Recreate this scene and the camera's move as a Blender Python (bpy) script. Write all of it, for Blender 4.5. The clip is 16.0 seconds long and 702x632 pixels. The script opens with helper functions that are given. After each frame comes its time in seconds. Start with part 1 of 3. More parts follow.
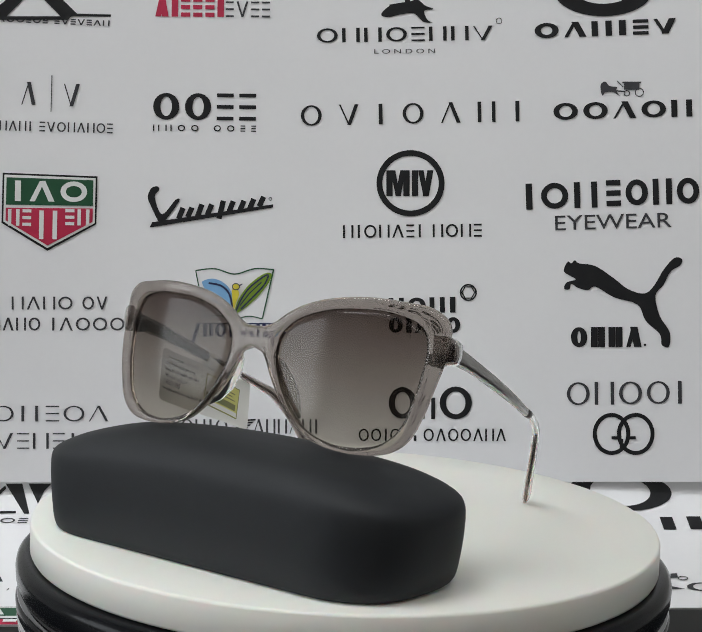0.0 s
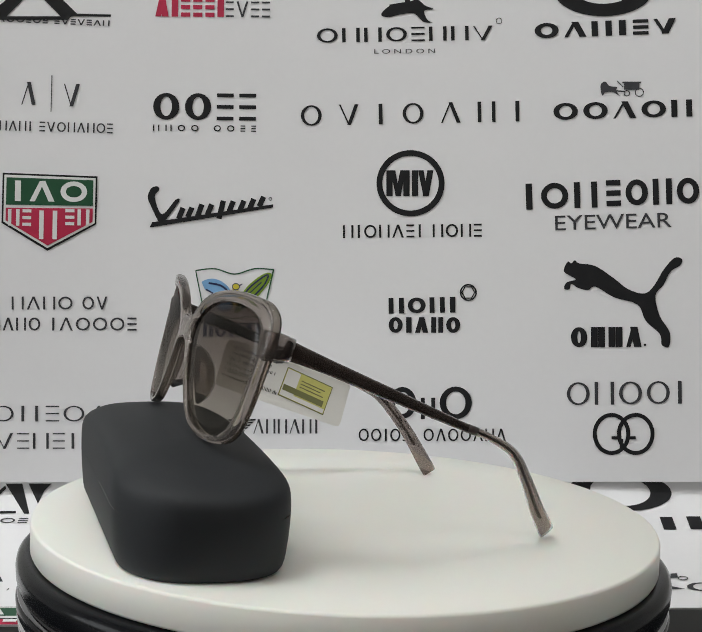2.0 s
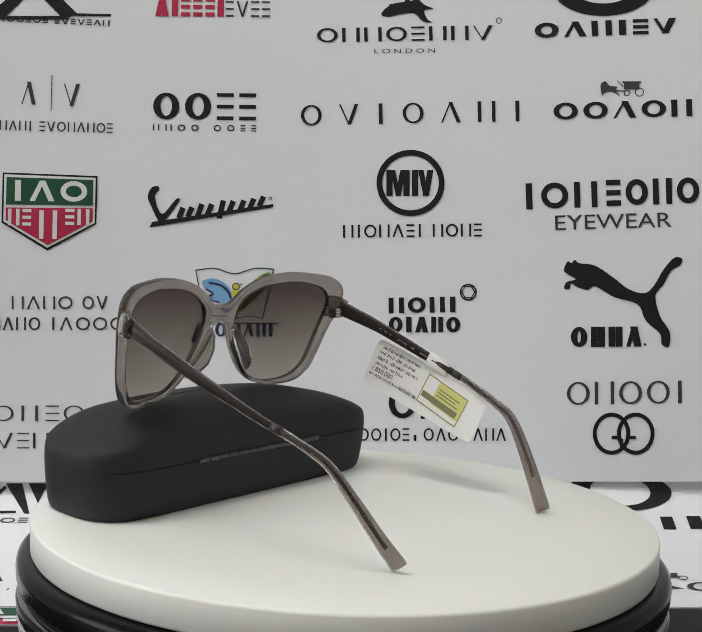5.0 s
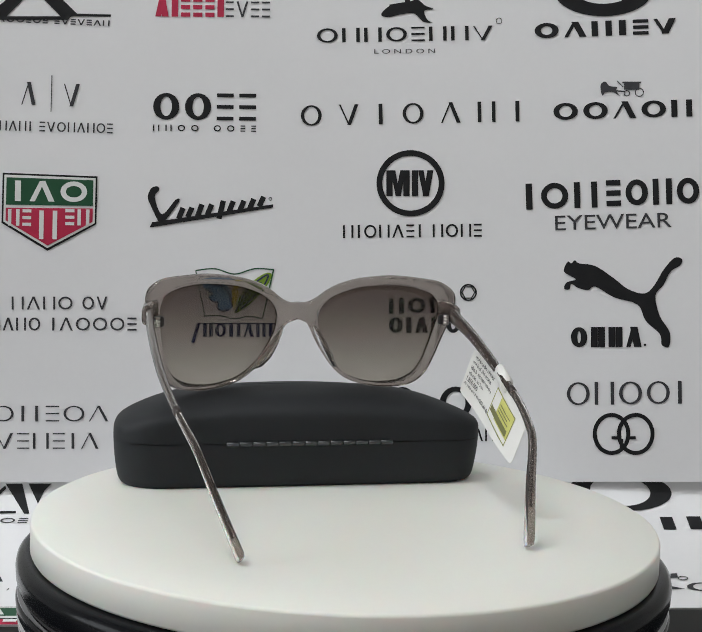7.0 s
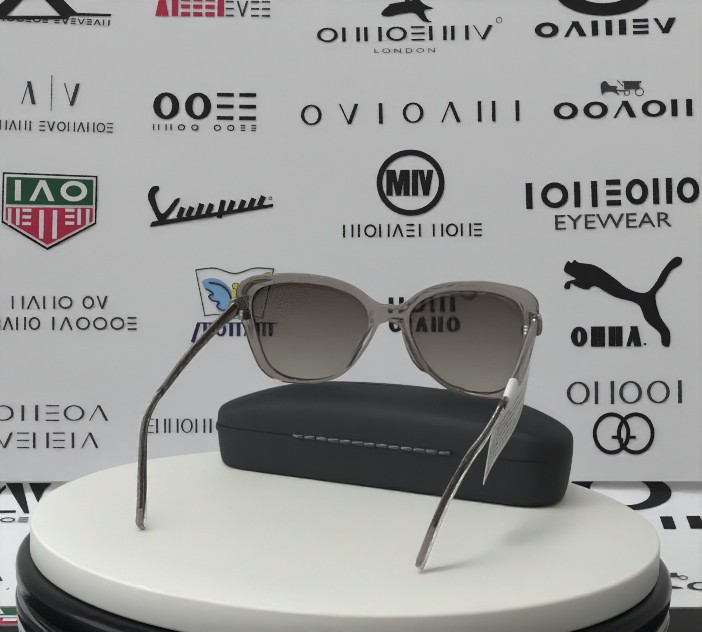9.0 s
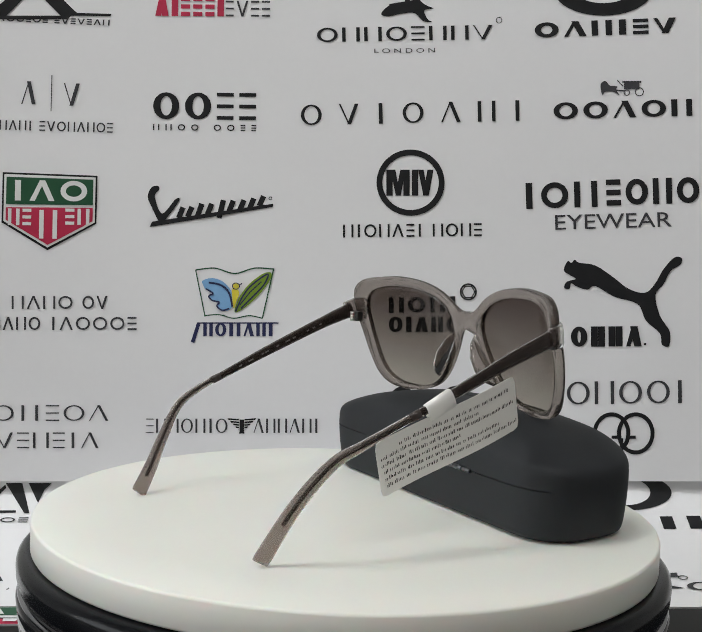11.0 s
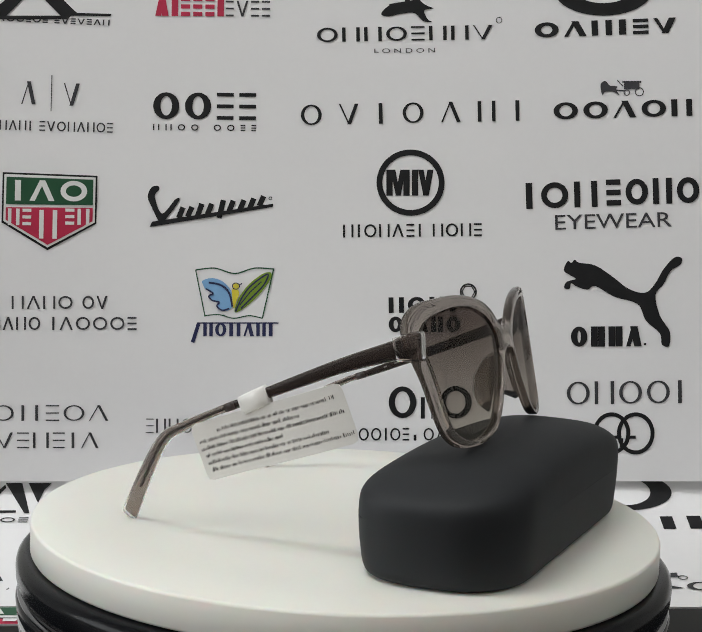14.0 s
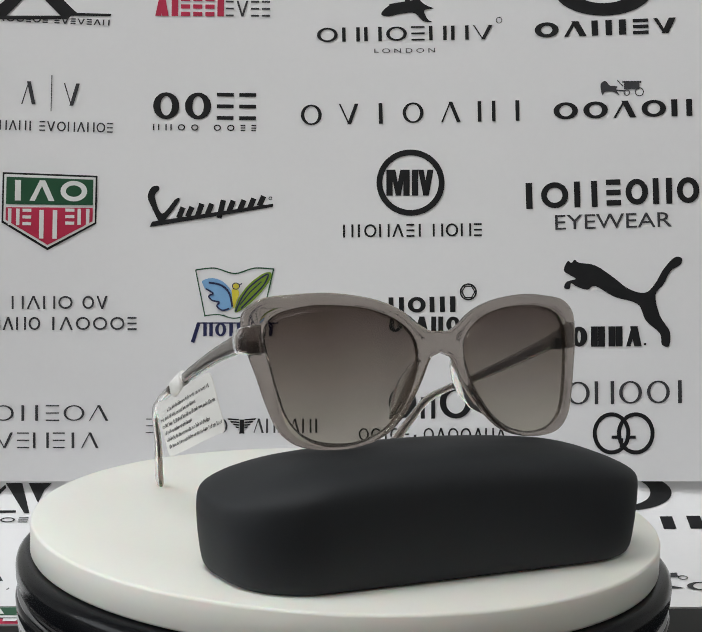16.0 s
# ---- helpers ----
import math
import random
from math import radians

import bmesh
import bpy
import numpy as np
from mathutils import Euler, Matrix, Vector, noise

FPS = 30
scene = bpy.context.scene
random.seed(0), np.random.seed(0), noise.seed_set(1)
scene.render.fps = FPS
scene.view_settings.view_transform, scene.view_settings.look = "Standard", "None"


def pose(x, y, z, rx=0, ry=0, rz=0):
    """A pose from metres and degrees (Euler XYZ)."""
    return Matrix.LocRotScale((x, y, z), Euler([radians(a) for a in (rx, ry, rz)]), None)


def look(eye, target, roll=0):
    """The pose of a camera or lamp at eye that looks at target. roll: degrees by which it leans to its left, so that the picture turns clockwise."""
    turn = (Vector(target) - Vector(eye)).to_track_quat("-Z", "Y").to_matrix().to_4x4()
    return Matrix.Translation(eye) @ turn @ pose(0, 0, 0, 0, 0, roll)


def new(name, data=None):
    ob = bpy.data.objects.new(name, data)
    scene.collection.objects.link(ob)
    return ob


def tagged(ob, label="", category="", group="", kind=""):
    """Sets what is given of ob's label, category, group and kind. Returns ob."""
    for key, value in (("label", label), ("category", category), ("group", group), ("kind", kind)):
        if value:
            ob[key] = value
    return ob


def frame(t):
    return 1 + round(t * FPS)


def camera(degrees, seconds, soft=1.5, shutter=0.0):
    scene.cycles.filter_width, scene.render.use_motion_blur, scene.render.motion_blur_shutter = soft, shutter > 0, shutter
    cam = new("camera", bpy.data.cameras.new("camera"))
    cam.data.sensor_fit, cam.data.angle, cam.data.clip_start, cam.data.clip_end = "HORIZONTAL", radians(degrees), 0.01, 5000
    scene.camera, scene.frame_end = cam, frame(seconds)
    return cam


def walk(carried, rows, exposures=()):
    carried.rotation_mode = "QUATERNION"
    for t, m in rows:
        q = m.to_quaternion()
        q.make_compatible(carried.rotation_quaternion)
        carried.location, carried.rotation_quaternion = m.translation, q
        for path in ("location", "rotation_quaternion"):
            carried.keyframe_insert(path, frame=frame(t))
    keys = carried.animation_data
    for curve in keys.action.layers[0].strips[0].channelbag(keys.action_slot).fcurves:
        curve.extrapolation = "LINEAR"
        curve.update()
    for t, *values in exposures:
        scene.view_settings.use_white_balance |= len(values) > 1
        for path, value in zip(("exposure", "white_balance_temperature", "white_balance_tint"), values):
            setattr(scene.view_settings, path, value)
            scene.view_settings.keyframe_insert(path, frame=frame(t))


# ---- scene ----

# All lengths of the small things are given in millimetres and scaled by MM.
MM = 0.001
EYE = Vector((0.0018, -0.4786, 0.1243))
PITCH, ROLL = -5.083, 1.927
# the turntable's motor: degrees a second (clockwise from above)
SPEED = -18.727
# the load's own axis and lean, apart from the plate's, fitted to the camera's view
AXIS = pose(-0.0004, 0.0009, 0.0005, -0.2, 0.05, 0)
# the stand gives a little: seconds, thousandths of a radian
NOD = ((0, 0), (2.4, 0), (3, -0.45), (4, -0.45), (5.2, -0.2), (6.5, 0), (7, 0), (7.5, -0.4), (8, -1.1), (8.5, -0.7), (9, -0.5),
       (11.5, -0.5), (12, -0.6), (12.5, -1.6), (13, -0.65), (14, -0.5), (16, -0.5))


def gaze(nod):
    """The camera's pose with its pitch lowered by nod, thousandths of a radian."""
    p = radians(PITCH) + nod * 0.001
    return look(EYE, EYE + Vector((0, math.cos(p), math.sin(p))), ROLL)


cam = camera(33.09, 16.0, soft=1.05)
# the clip's own white balance drifts a little: seconds, stops, kelvin, tint
walk(cam, [(t, gaze(n)) for t, n in NOD], exposures=((0, 0, 6390, 10), (1.5, 0, 6520, 10), (3, 0, 6590, 10), (6.5, 0, 6430, 10), (8, 0, 6390, 10), (9, 0, 6440, 10), (12, 0, 6520, 10), (14.5, -0.02, 6590, 10), (16, 0, 6480, 10)))

# ---- world and light ----
world = bpy.data.worlds.new("room_air")
scene.world = world
world.use_nodes = True
world.node_tree.nodes["Background"].inputs[0].default_value = (0.9, 0.95, 1.0, 1)
world.node_tree.nodes["Background"].inputs[1].default_value = 0.05
scene.view_settings.exposure = 0.0


def panel_light(name, m, sx, sy, watts, colour):
    data = bpy.data.lights.new(name, "AREA")
    data.shape, data.size, data.size_y, data.energy, data.color = "RECTANGLE", sx, sy, watts, colour
    ob = new(name, data)
    ob.matrix_world = m
    return ob


# unseen ceiling panels, front one an added fill: x, y, length, width, watts
CEILING = 2.3
LAMPS = ((-0.8, -0.4, 1.2, 0.6, 16.8), (0.25, -1.95, 1.2, 0.6, 6.5))
for lx, ly, sx, sy, power in LAMPS:
    panel_light("unseen_ceiling_light", pose(lx, ly, CEILING - 0.025), sx, sy, power, (0.955, 0.985, 1.0))
# side fills added to even the backdrop's light, set in unseen windows: side, watts
SIDE_FILLS = ((-1, 25.5), (1, 2.5))
WIN_Y, WIN_Z = (-1.6, 0.12), (0.2, 1.3)
for side, power in SIDE_FILLS:
    panel_light("side_fill_light", look((side * 2.13, sum(WIN_Y) / 2, sum(WIN_Z) / 2), (0, sum(WIN_Y) / 2, sum(WIN_Z) / 2)), WIN_Y[1] - WIN_Y[0], WIN_Z[1] - WIN_Z[0], power, (0.93, 0.97, 1.0))


# ---- materials ----
def material(name, colour, rough=0.5, metal=0.0, vary=0.08, scale=60.0, bump=0.0, fine=900.0, **extra):
    """A principled surface, mottled at two scales, with fine relief."""
    m = bpy.data.materials.new(name)
    m.use_nodes = True
    n, l = m.node_tree.nodes, m.node_tree.links
    b = n["Principled BSDF"]
    b.inputs["Roughness"].default_value, b.inputs["Metallic"].default_value = rough, metal
    for key, value in extra.items():
        b.inputs[key.replace("_", " ")].default_value = value
    co = n.new("ShaderNodeTexCoord")
    big, small = n.new("ShaderNodeTexNoise"), n.new("ShaderNodeTexNoise")
    big.inputs["Scale"].default_value, small.inputs["Scale"].default_value = scale, fine
    big.inputs["Detail"].default_value = 4
    l.new(co.outputs["Object"], big.inputs["Vector"])
    l.new(co.outputs["Object"], small.inputs["Vector"])
    add = n.new("ShaderNodeMath")
    add.operation = "MULTIPLY_ADD"
    add.inputs[1].default_value = 0.35
    l.new(small.outputs["Fac"], add.inputs[0])
    l.new(big.outputs["Fac"], add.inputs[2])
    ramp = n.new("ShaderNodeMapRange")
    ramp.inputs[1].default_value, ramp.inputs[2].default_value = 0.3, 1.05
    ramp.inputs[3].default_value, ramp.inputs[4].default_value = 1 - vary, 1 + vary
    l.new(add.outputs[0], ramp.inputs[0])
    mix = n.new("ShaderNodeVectorMath")
    mix.operation = "SCALE"
    mix.inputs[0].default_value = colour
    l.new(ramp.outputs[0], mix.inputs["Scale"])
    l.new(mix.outputs[0], b.inputs["Base Color"])
    if bump:
        bp = n.new("ShaderNodeBump")
        bp.inputs["Strength"].default_value, bp.inputs["Distance"].default_value = bump, 0.0004
        l.new(add.outputs[0], bp.inputs["Height"])
        l.new(bp.outputs[0], b.inputs["Normal"])
    return m


def acetate(name, colour, milk, rough=0.13, ior=1.34):
    """Clear tinted plastic with a little milkiness."""
    m = material(name, colour, rough, vary=0.05, scale=90, Transmission_Weight=1.0 - milk, IOR=ior)
    return m


def tinted_lens():
    """Sun lens: clear, darker towards its top edge, with a gloss on both faces."""
    m = bpy.data.materials.new("gradient_lens")
    m.use_nodes = True
    n, l = m.node_tree.nodes, m.node_tree.links
    n.remove(n["Principled BSDF"])
    co, sep, ramp = n.new("ShaderNodeTexCoord"), n.new("ShaderNodeSeparateXYZ"), n.new("ShaderNodeValToRGB")
    rng = n.new("ShaderNodeMapRange")
    rng.inputs[1].default_value, rng.inputs[2].default_value = 0.0415, 0.0905
    l.new(co.outputs["Object"], sep.inputs[0])
    l.new(sep.outputs[2], rng.inputs[0])
    l.new(rng.outputs[0], ramp.inputs[0])
    e = ramp.color_ramp.elements
    e[0].color, e[1].color = (0.68, 0.655, 0.61, 1), (0.315, 0.272, 0.253, 1)
    e[0].position, e[1].position = 0.05, 0.95
    clear, gloss, mix = (n.new("ShaderNodeBsdfTransparent"), n.new("ShaderNodeBsdfGlossy"), n.new("ShaderNodeMixShader"))
    gloss.inputs["Roughness"].default_value = 0.14
    fres = n.new("ShaderNodeMapRange")
    face, power = n.new("ShaderNodeLayerWeight"), n.new("ShaderNodeMath")
    power.operation = "POWER"
    power.inputs[1].default_value = 4.0
    l.new(face.outputs["Facing"], power.inputs[0])
    l.new(power.outputs[0], fres.inputs[0])
    fres.inputs[3].default_value, fres.inputs[4].default_value = 0.024, 0.2
    l.new(ramp.outputs[0], clear.inputs[0])
    l.new(fres.outputs[0], mix.inputs[0])
    l.new(clear.outputs[0], mix.inputs[1])
    l.new(gloss.outputs[0], mix.inputs[2])
    l.new(mix.outputs[0], n["Material Output"].inputs[0])
    return m


VINYL = material("white_vinyl_sheet", (0.835, 0.835, 0.848), 0.75, vary=0.025, scale=5, bump=0.05, fine=260, Specular_IOR_Level=0.15)
INK = material("black_print", (0.012, 0.0125, 0.014), 0.6, vary=0.25, scale=80, Specular_IOR_Level=0.25)
GREYINK = material("grey_print", (0.05, 0.05, 0.056), 0.6, vary=0.2, scale=80, Specular_IOR_Level=0.25)
REDINK = material("crimson_print", (0.50, 0.025, 0.075), 0.4, vary=0.1)
GREENINK = material("dark_green_print", (0.015, 0.085, 0.04), 0.4, vary=0.1)
LIMEINK = material("leaf_green_print", (0.22, 0.36, 0.03), 0.4, vary=0.1)
YELLOWINK = material("yellow_print", (0.72, 0.62, 0.06), 0.4, vary=0.1)
BLUEINK = material("sky_blue_print", (0.22, 0.44, 0.72), 0.4, vary=0.1)
NAVYINK = material("navy_print", (0.02, 0.025, 0.09), 0.4, vary=0.1)
YELLOWFILM = material("pale_yellow_label", (0.66, 0.64, 0.20), 0.4, vary=0.12, scale=120)
OLIVEINK = material("olive_print", (0.20, 0.20, 0.08), 0.4, vary=0.1)
WHITEINK = material("white_print", (0.78, 0.79, 0.78), 0.4, vary=0.03)
PLATE = material("ivory_acrylic_plate", (0.83, 0.83, 0.775), 0.42, vary=0.025, scale=14, bump=0.03, fine=500, Subsurface_Weight=0.15, Subsurface_Scale=0.004)
BLACKGLOSS = material("black_gloss_plastic", (0.006, 0.0065, 0.008), 0.2, vary=0.3, scale=40, Specular_IOR_Level=0.12)
CHROME = material("brushed_chrome", (0.62, 0.63, 0.66), 0.25, 1.0, vary=0.08, scale=120)
CASE = material("black_leatherette", (0.0064, 0.0084, 0.0112), 0.68, vary=0.15, scale=120, bump=0.2, fine=1500, Specular_IOR_Level=0.5)
CASEDARK = material("case_seam_black", (0.006, 0.006, 0.007), 0.6, vary=0.1)
GUNMETAL = material("polished_gunmetal", (0.20, 0.20, 0.215), 0.16, 1.0, vary=0.15, scale=60)
HINGEMETAL = material("dark_steel_hinge", (0.10, 0.105, 0.11), 0.35, 0.9, vary=0.2, scale=200)
FRAME = acetate("smoky_grey_acetate", (0.405, 0.36, 0.33), 0.10, 0.04, 1.3)
ARM = material("dark_brown_acetate", (0.060, 0.046, 0.041), 0.22, vary=0.12, scale=140, fine=300, Transmission_Weight=0.45, IOR=1.2, Specular_IOR_Level=0.08)
ENDS = acetate("thick_grey_acetate", (0.27, 0.232, 0.215), 0.10, 0.08, 1.2)
TIP = acetate("clear_taupe_acetate", (0.33, 0.28, 0.255), 0.13, 0.10, 1.15)
CORE = material("dark_temple_core", (0.035, 0.026, 0.024), 0.4, 0.0, vary=0.5, scale=160)
PALEPRINT = material("pale_grey_print", (0.13, 0.12, 0.117), 0.5, vary=0.2, scale=300)
STEEL = material("hinge_steel", (0.5, 0.48, 0.45), 0.3, 1.0, vary=0.1, scale=200)
LENS = tinted_lens()
PAPER = material("white_tag_film", (0.83, 0.82, 0.79), 0.35, vary=0.03, scale=50, bump=0.1)
WALLPAINT = material("white_wall_paint", (0.74, 0.74, 0.72), 0.8, vary=0.04, scale=3, bump=0.1, fine=120)
FLOORTILE = material("grey_floor_tile", (0.35, 0.34, 0.32), 0.4, vary=0.1, scale=4)
WOODPANEL = material("brown_wood_panel", (0.16, 0.11, 0.075), 0.45, vary=0.2, scale=6)
PANE = material("clear_window_glass", (0.95, 0.97, 0.97), 0.02, vary=0.01, Transmission_Weight=1.0, IOR=1.45)
TABLE = material("black_table_laminate", (0.006, 0.007, 0.010), 0.3, vary=0.2, scale=20, Specular_IOR_Level=0.08)
GLOW = bpy.data.materials.new("lamp_diffuser_glow")
GLOW.use_nodes = True
GLOW.node_tree.nodes["Principled BSDF"].inputs["Emission Color"].default_value = (1.0, 0.985, 0.94, 1)
GLOW.node_tree.nodes["Principled BSDF"].inputs["Emission Strength"].default_value = 4.0


# ---- mesh helpers ----
def mesh_of(name, verts, faces, mat, smooth=False):
    me = bpy.data.meshes.new(name)
    me.from_pydata([tuple(v) for v in verts], [], faces)
    me.materials.append(mat)
    if smooth:
        me.polygons.foreach_set("use_smooth", [True] * len(me.polygons))
    me.update()
    return me


def part(name, me, parent, label=""):
    ob = new(name, me)
    ob.parent = parent
    return tagged(ob, label) if label else ob


def tidy(me):
    bm = bmesh.new()
    bm.from_mesh(me)
    bmesh.ops.remove_doubles(bm, verts=bm.verts, dist=1e-7)
    bmesh.ops.recalc_face_normals(bm, faces=bm.faces)
    bm.to_mesh(me)
    bm.free()
    return me


def box(x0, y0, z0, x1, y1, z1, bevel=0.0):
    """A block with softened edges, as (verts, faces)."""
    bm = bmesh.new()
    bmesh.ops.create_cube(bm, size=1.0)
    for v in bm.verts:
        v.co = Vector((x0 + (v.co.x + 0.5) * (x1 - x0), y0 + (v.co.y + 0.5) * (y1 - y0), z0 + (v.co.z + 0.5) * (z1 - z0)))
    if bevel:
        bmesh.ops.bevel(bm, geom=list(bm.edges), offset=bevel, segments=2, affect="EDGES")
    bm.verts.index_update()
    vs, fs = [v.co.copy() for v in bm.verts], [[v.index for v in f.verts] for f in bm.faces]
    bm.free()
    return vs, fs


def join(*pieces):
    vs, fs = [], []
    for v, f in pieces:
        k = len(vs)
        vs += list(v)
        fs += [[i + k for i in q] for q in f]
    return vs, fs


def lathe(profile, steps=128):
    """(r, z) pairs turned round the z axis; ends with r = 0 are closed."""
    vs, fs = [], []
    for r, z in profile:
        vs += [Vector((r * math.cos(a), r * math.sin(a), z)) for a in (2 * math.pi * i / steps for i in range(steps))]
    for k in range(len(profile) - 1):
        for i in range(steps):
            j = (i + 1) % steps
            fs.append([k * steps + i, k * steps + j, (k + 1) * steps + j, (k + 1) * steps + i])
    return vs, fs


def spline(pts, per=6, closed=True):
    """A smooth line through a few points."""
    p = [Vector(q) for q in pts]
    n, out = len(p), []
    for i in range(n if closed else n - 1):
        a, b, c, d = ((p[(i + k) % n] if closed else p[min(max(i + k, 0), n - 1)]) for k in (-1, 0, 1, 2))
        for s in range(per):
            t = s / per
            out.append(0.5 * ((2 * b) + (c - a) * t + (2 * a - 5 * b + 4 * c - d) * t * t + (3 * b - a - 3 * c + d) * t ** 3))
    if not closed:
        out.append(p[-1])
    return out


def sweep(path, high, thick, power=3.0, steps=16, side=Vector((1, 0, 0))):
    """A flattened rod along a path; high and thick give its section at each point."""
    vs, fs = [], []
    n = len(path)
    for i, c in enumerate(path):
        d = (path[min(i + 1, n - 1)] - path[max(i - 1, 0)]).normalized()
        up = side.cross(d).normalized()
        out = d.cross(up).normalized()
        for k in range(steps):
            a = 2 * math.pi * k / steps
            ca, sa = math.cos(a), math.sin(a)
            r = (abs(ca) ** power + abs(sa) ** power) ** (-1 / power)
            vs.append(c + out * (ca * r * thick[i] / 2) + up * (sa * r * high[i] / 2))
    for i in range(n - 1):
        for k in range(steps):
            j = (k + 1) % steps
            fs.append([i * steps + k, i * steps + j, (i + 1) * steps + j, (i + 1) * steps + k])
    fs.append(list(range(steps))[::-1])
    fs.append([(n - 1) * steps + k for k in range(steps)])
    return vs, fs


def mm(vf):
    return [v * MM for v in vf[0]], vf[1]


# ---- the room: unseen, added to enclose and bounce the light ----
def room():
    def slab(name, a, b, mat, label):
        ob = new(name, mesh_of(name, *box(*a, *b), mat))
        return tagged(ob, label, kind="structure")
    slab("floor", (-2.2, -2.6, -0.95), (2.2, 1.4, -0.85), FLOORTILE, "grey tiled shop floor under the table")
    slab("ceiling", (-2.2, -2.6, CEILING), (2.2, 1.4, CEILING + 0.1), WALLPAINT, "plain white painted ceiling")
    slab("wall_north", (-2.2, 1.3, -0.85), (2.2, 1.4, CEILING), WALLPAINT, "plain white painted wall")
    # unseen front wall, dark so that little light bounces back from it
    slab("wall_south", (-2.2, -2.6, -0.85), (2.2, -2.5, CEILING), WOODPANEL, "unseen brown wood-panelled wall, keeps the front light low")
    for name, side in (("wall_west", -1), ("wall_east", 1)):
        a, b = sorted((side * 2.1, side * 2.2))
        pieces = [box(a, -2.5, -0.85, b, WIN_Y[0], CEILING), box(a, WIN_Y[1], -0.85, b, 1.3, CEILING), box(a, WIN_Y[0], -0.85, b, WIN_Y[1], WIN_Z[0]), box(a, WIN_Y[0], WIN_Z[1], b, WIN_Y[1], CEILING)]
        tagged(new(name, mesh_of(name, *join(*pieces), WALLPAINT)), "plain white painted wall, unseen, with an added window", kind="structure")
        # unseen windows, added to house the side fill lights
        win = new("added_window_1" if side < 0 else "added_window_2")
        win.location = (side * 2.17, 0, 0)
        y0, y1, z0, z1, t = *WIN_Y, *WIN_Z, 0.04
        rim = [box(-0.02, y0, z0, 0.02, y1, z0 + t), box(-0.02, y0, z1 - t, 0.02, y1, z1), box(-0.02, y0, z0 + t, 0.02, y0 + t, z1 - t), box(-0.02, y1 - t, z0 + t, 0.02, y1, z1 - t)]
        part("window_frame", mesh_of("window_frame", *join(*rim), WALLPAINT), win)
        pane = part("pane", mesh_of("pane", *box(-0.003, y0 + t, z0 + t, 0.003, y1 - t, z1 - t), PANE), win)
        pane.visible_shadow = False
        tagged(win, "unseen white-framed window added behind a fill light", kind="structure")
    for lx, ly, sx, sy, power in LAMPS:
        lamp = new("ceiling_light")
        lamp.location = (lx, ly, CEILING - 0.01)
        part("diffuser", mesh_of("diffuser", *box(-sx / 2, -sy / 2, -0.008, sx / 2, sy / 2, 0.01), GLOW), lamp)
        rim = join(*(box(*q) for q in ((-sx / 2 - 0.02, -sy / 2 - 0.02, -0.012, sx / 2 + 0.02, -sy / 2, 0.01), (-sx / 2 - 0.02, sy / 2, -0.012, sx / 2 + 0.02, sy / 2 + 0.02, 0.01),
                                       (-sx / 2 - 0.02, -sy / 2, -0.012, -sx / 2, sy / 2, 0.01), (sx / 2, -sy / 2, -0.012, sx / 2 + 0.02, sy / 2, 0.01))))
        part("frame", mesh_of("frame", *rim, WALLPAINT), lamp)
        tagged(lamp, "unseen white rectangular ceiling light panel, lit", "ceiling light")
    table = new("table")
    table.location = (0, 0, -0.85)
    part("tabletop", mesh_of("tabletop", *box(-0.6, -0.3, 0.718, 0.6, 0.5, 0.748, 0.004), TABLE), table)
    for x in (-0.55, 0.55):
        for y in (-0.26, 0.46):
            part("leg", mesh_of("leg", *box(x - 0.025, y - 0.025, 0.0, x + 0.025, y + 0.025, 0.718, 0.003), TABLE), table)
    tagged(table, "black laminate table under the turntable", "table")


# ---- the printed backdrop ----
UNIT = 0.70 / 2639.0      # one layout step: a pixel of the camera's view at the board, metres
SHEET = gaze(0) @ pose(0, 0, -0.70)     # set square to the camera's line of sight, to fit its view


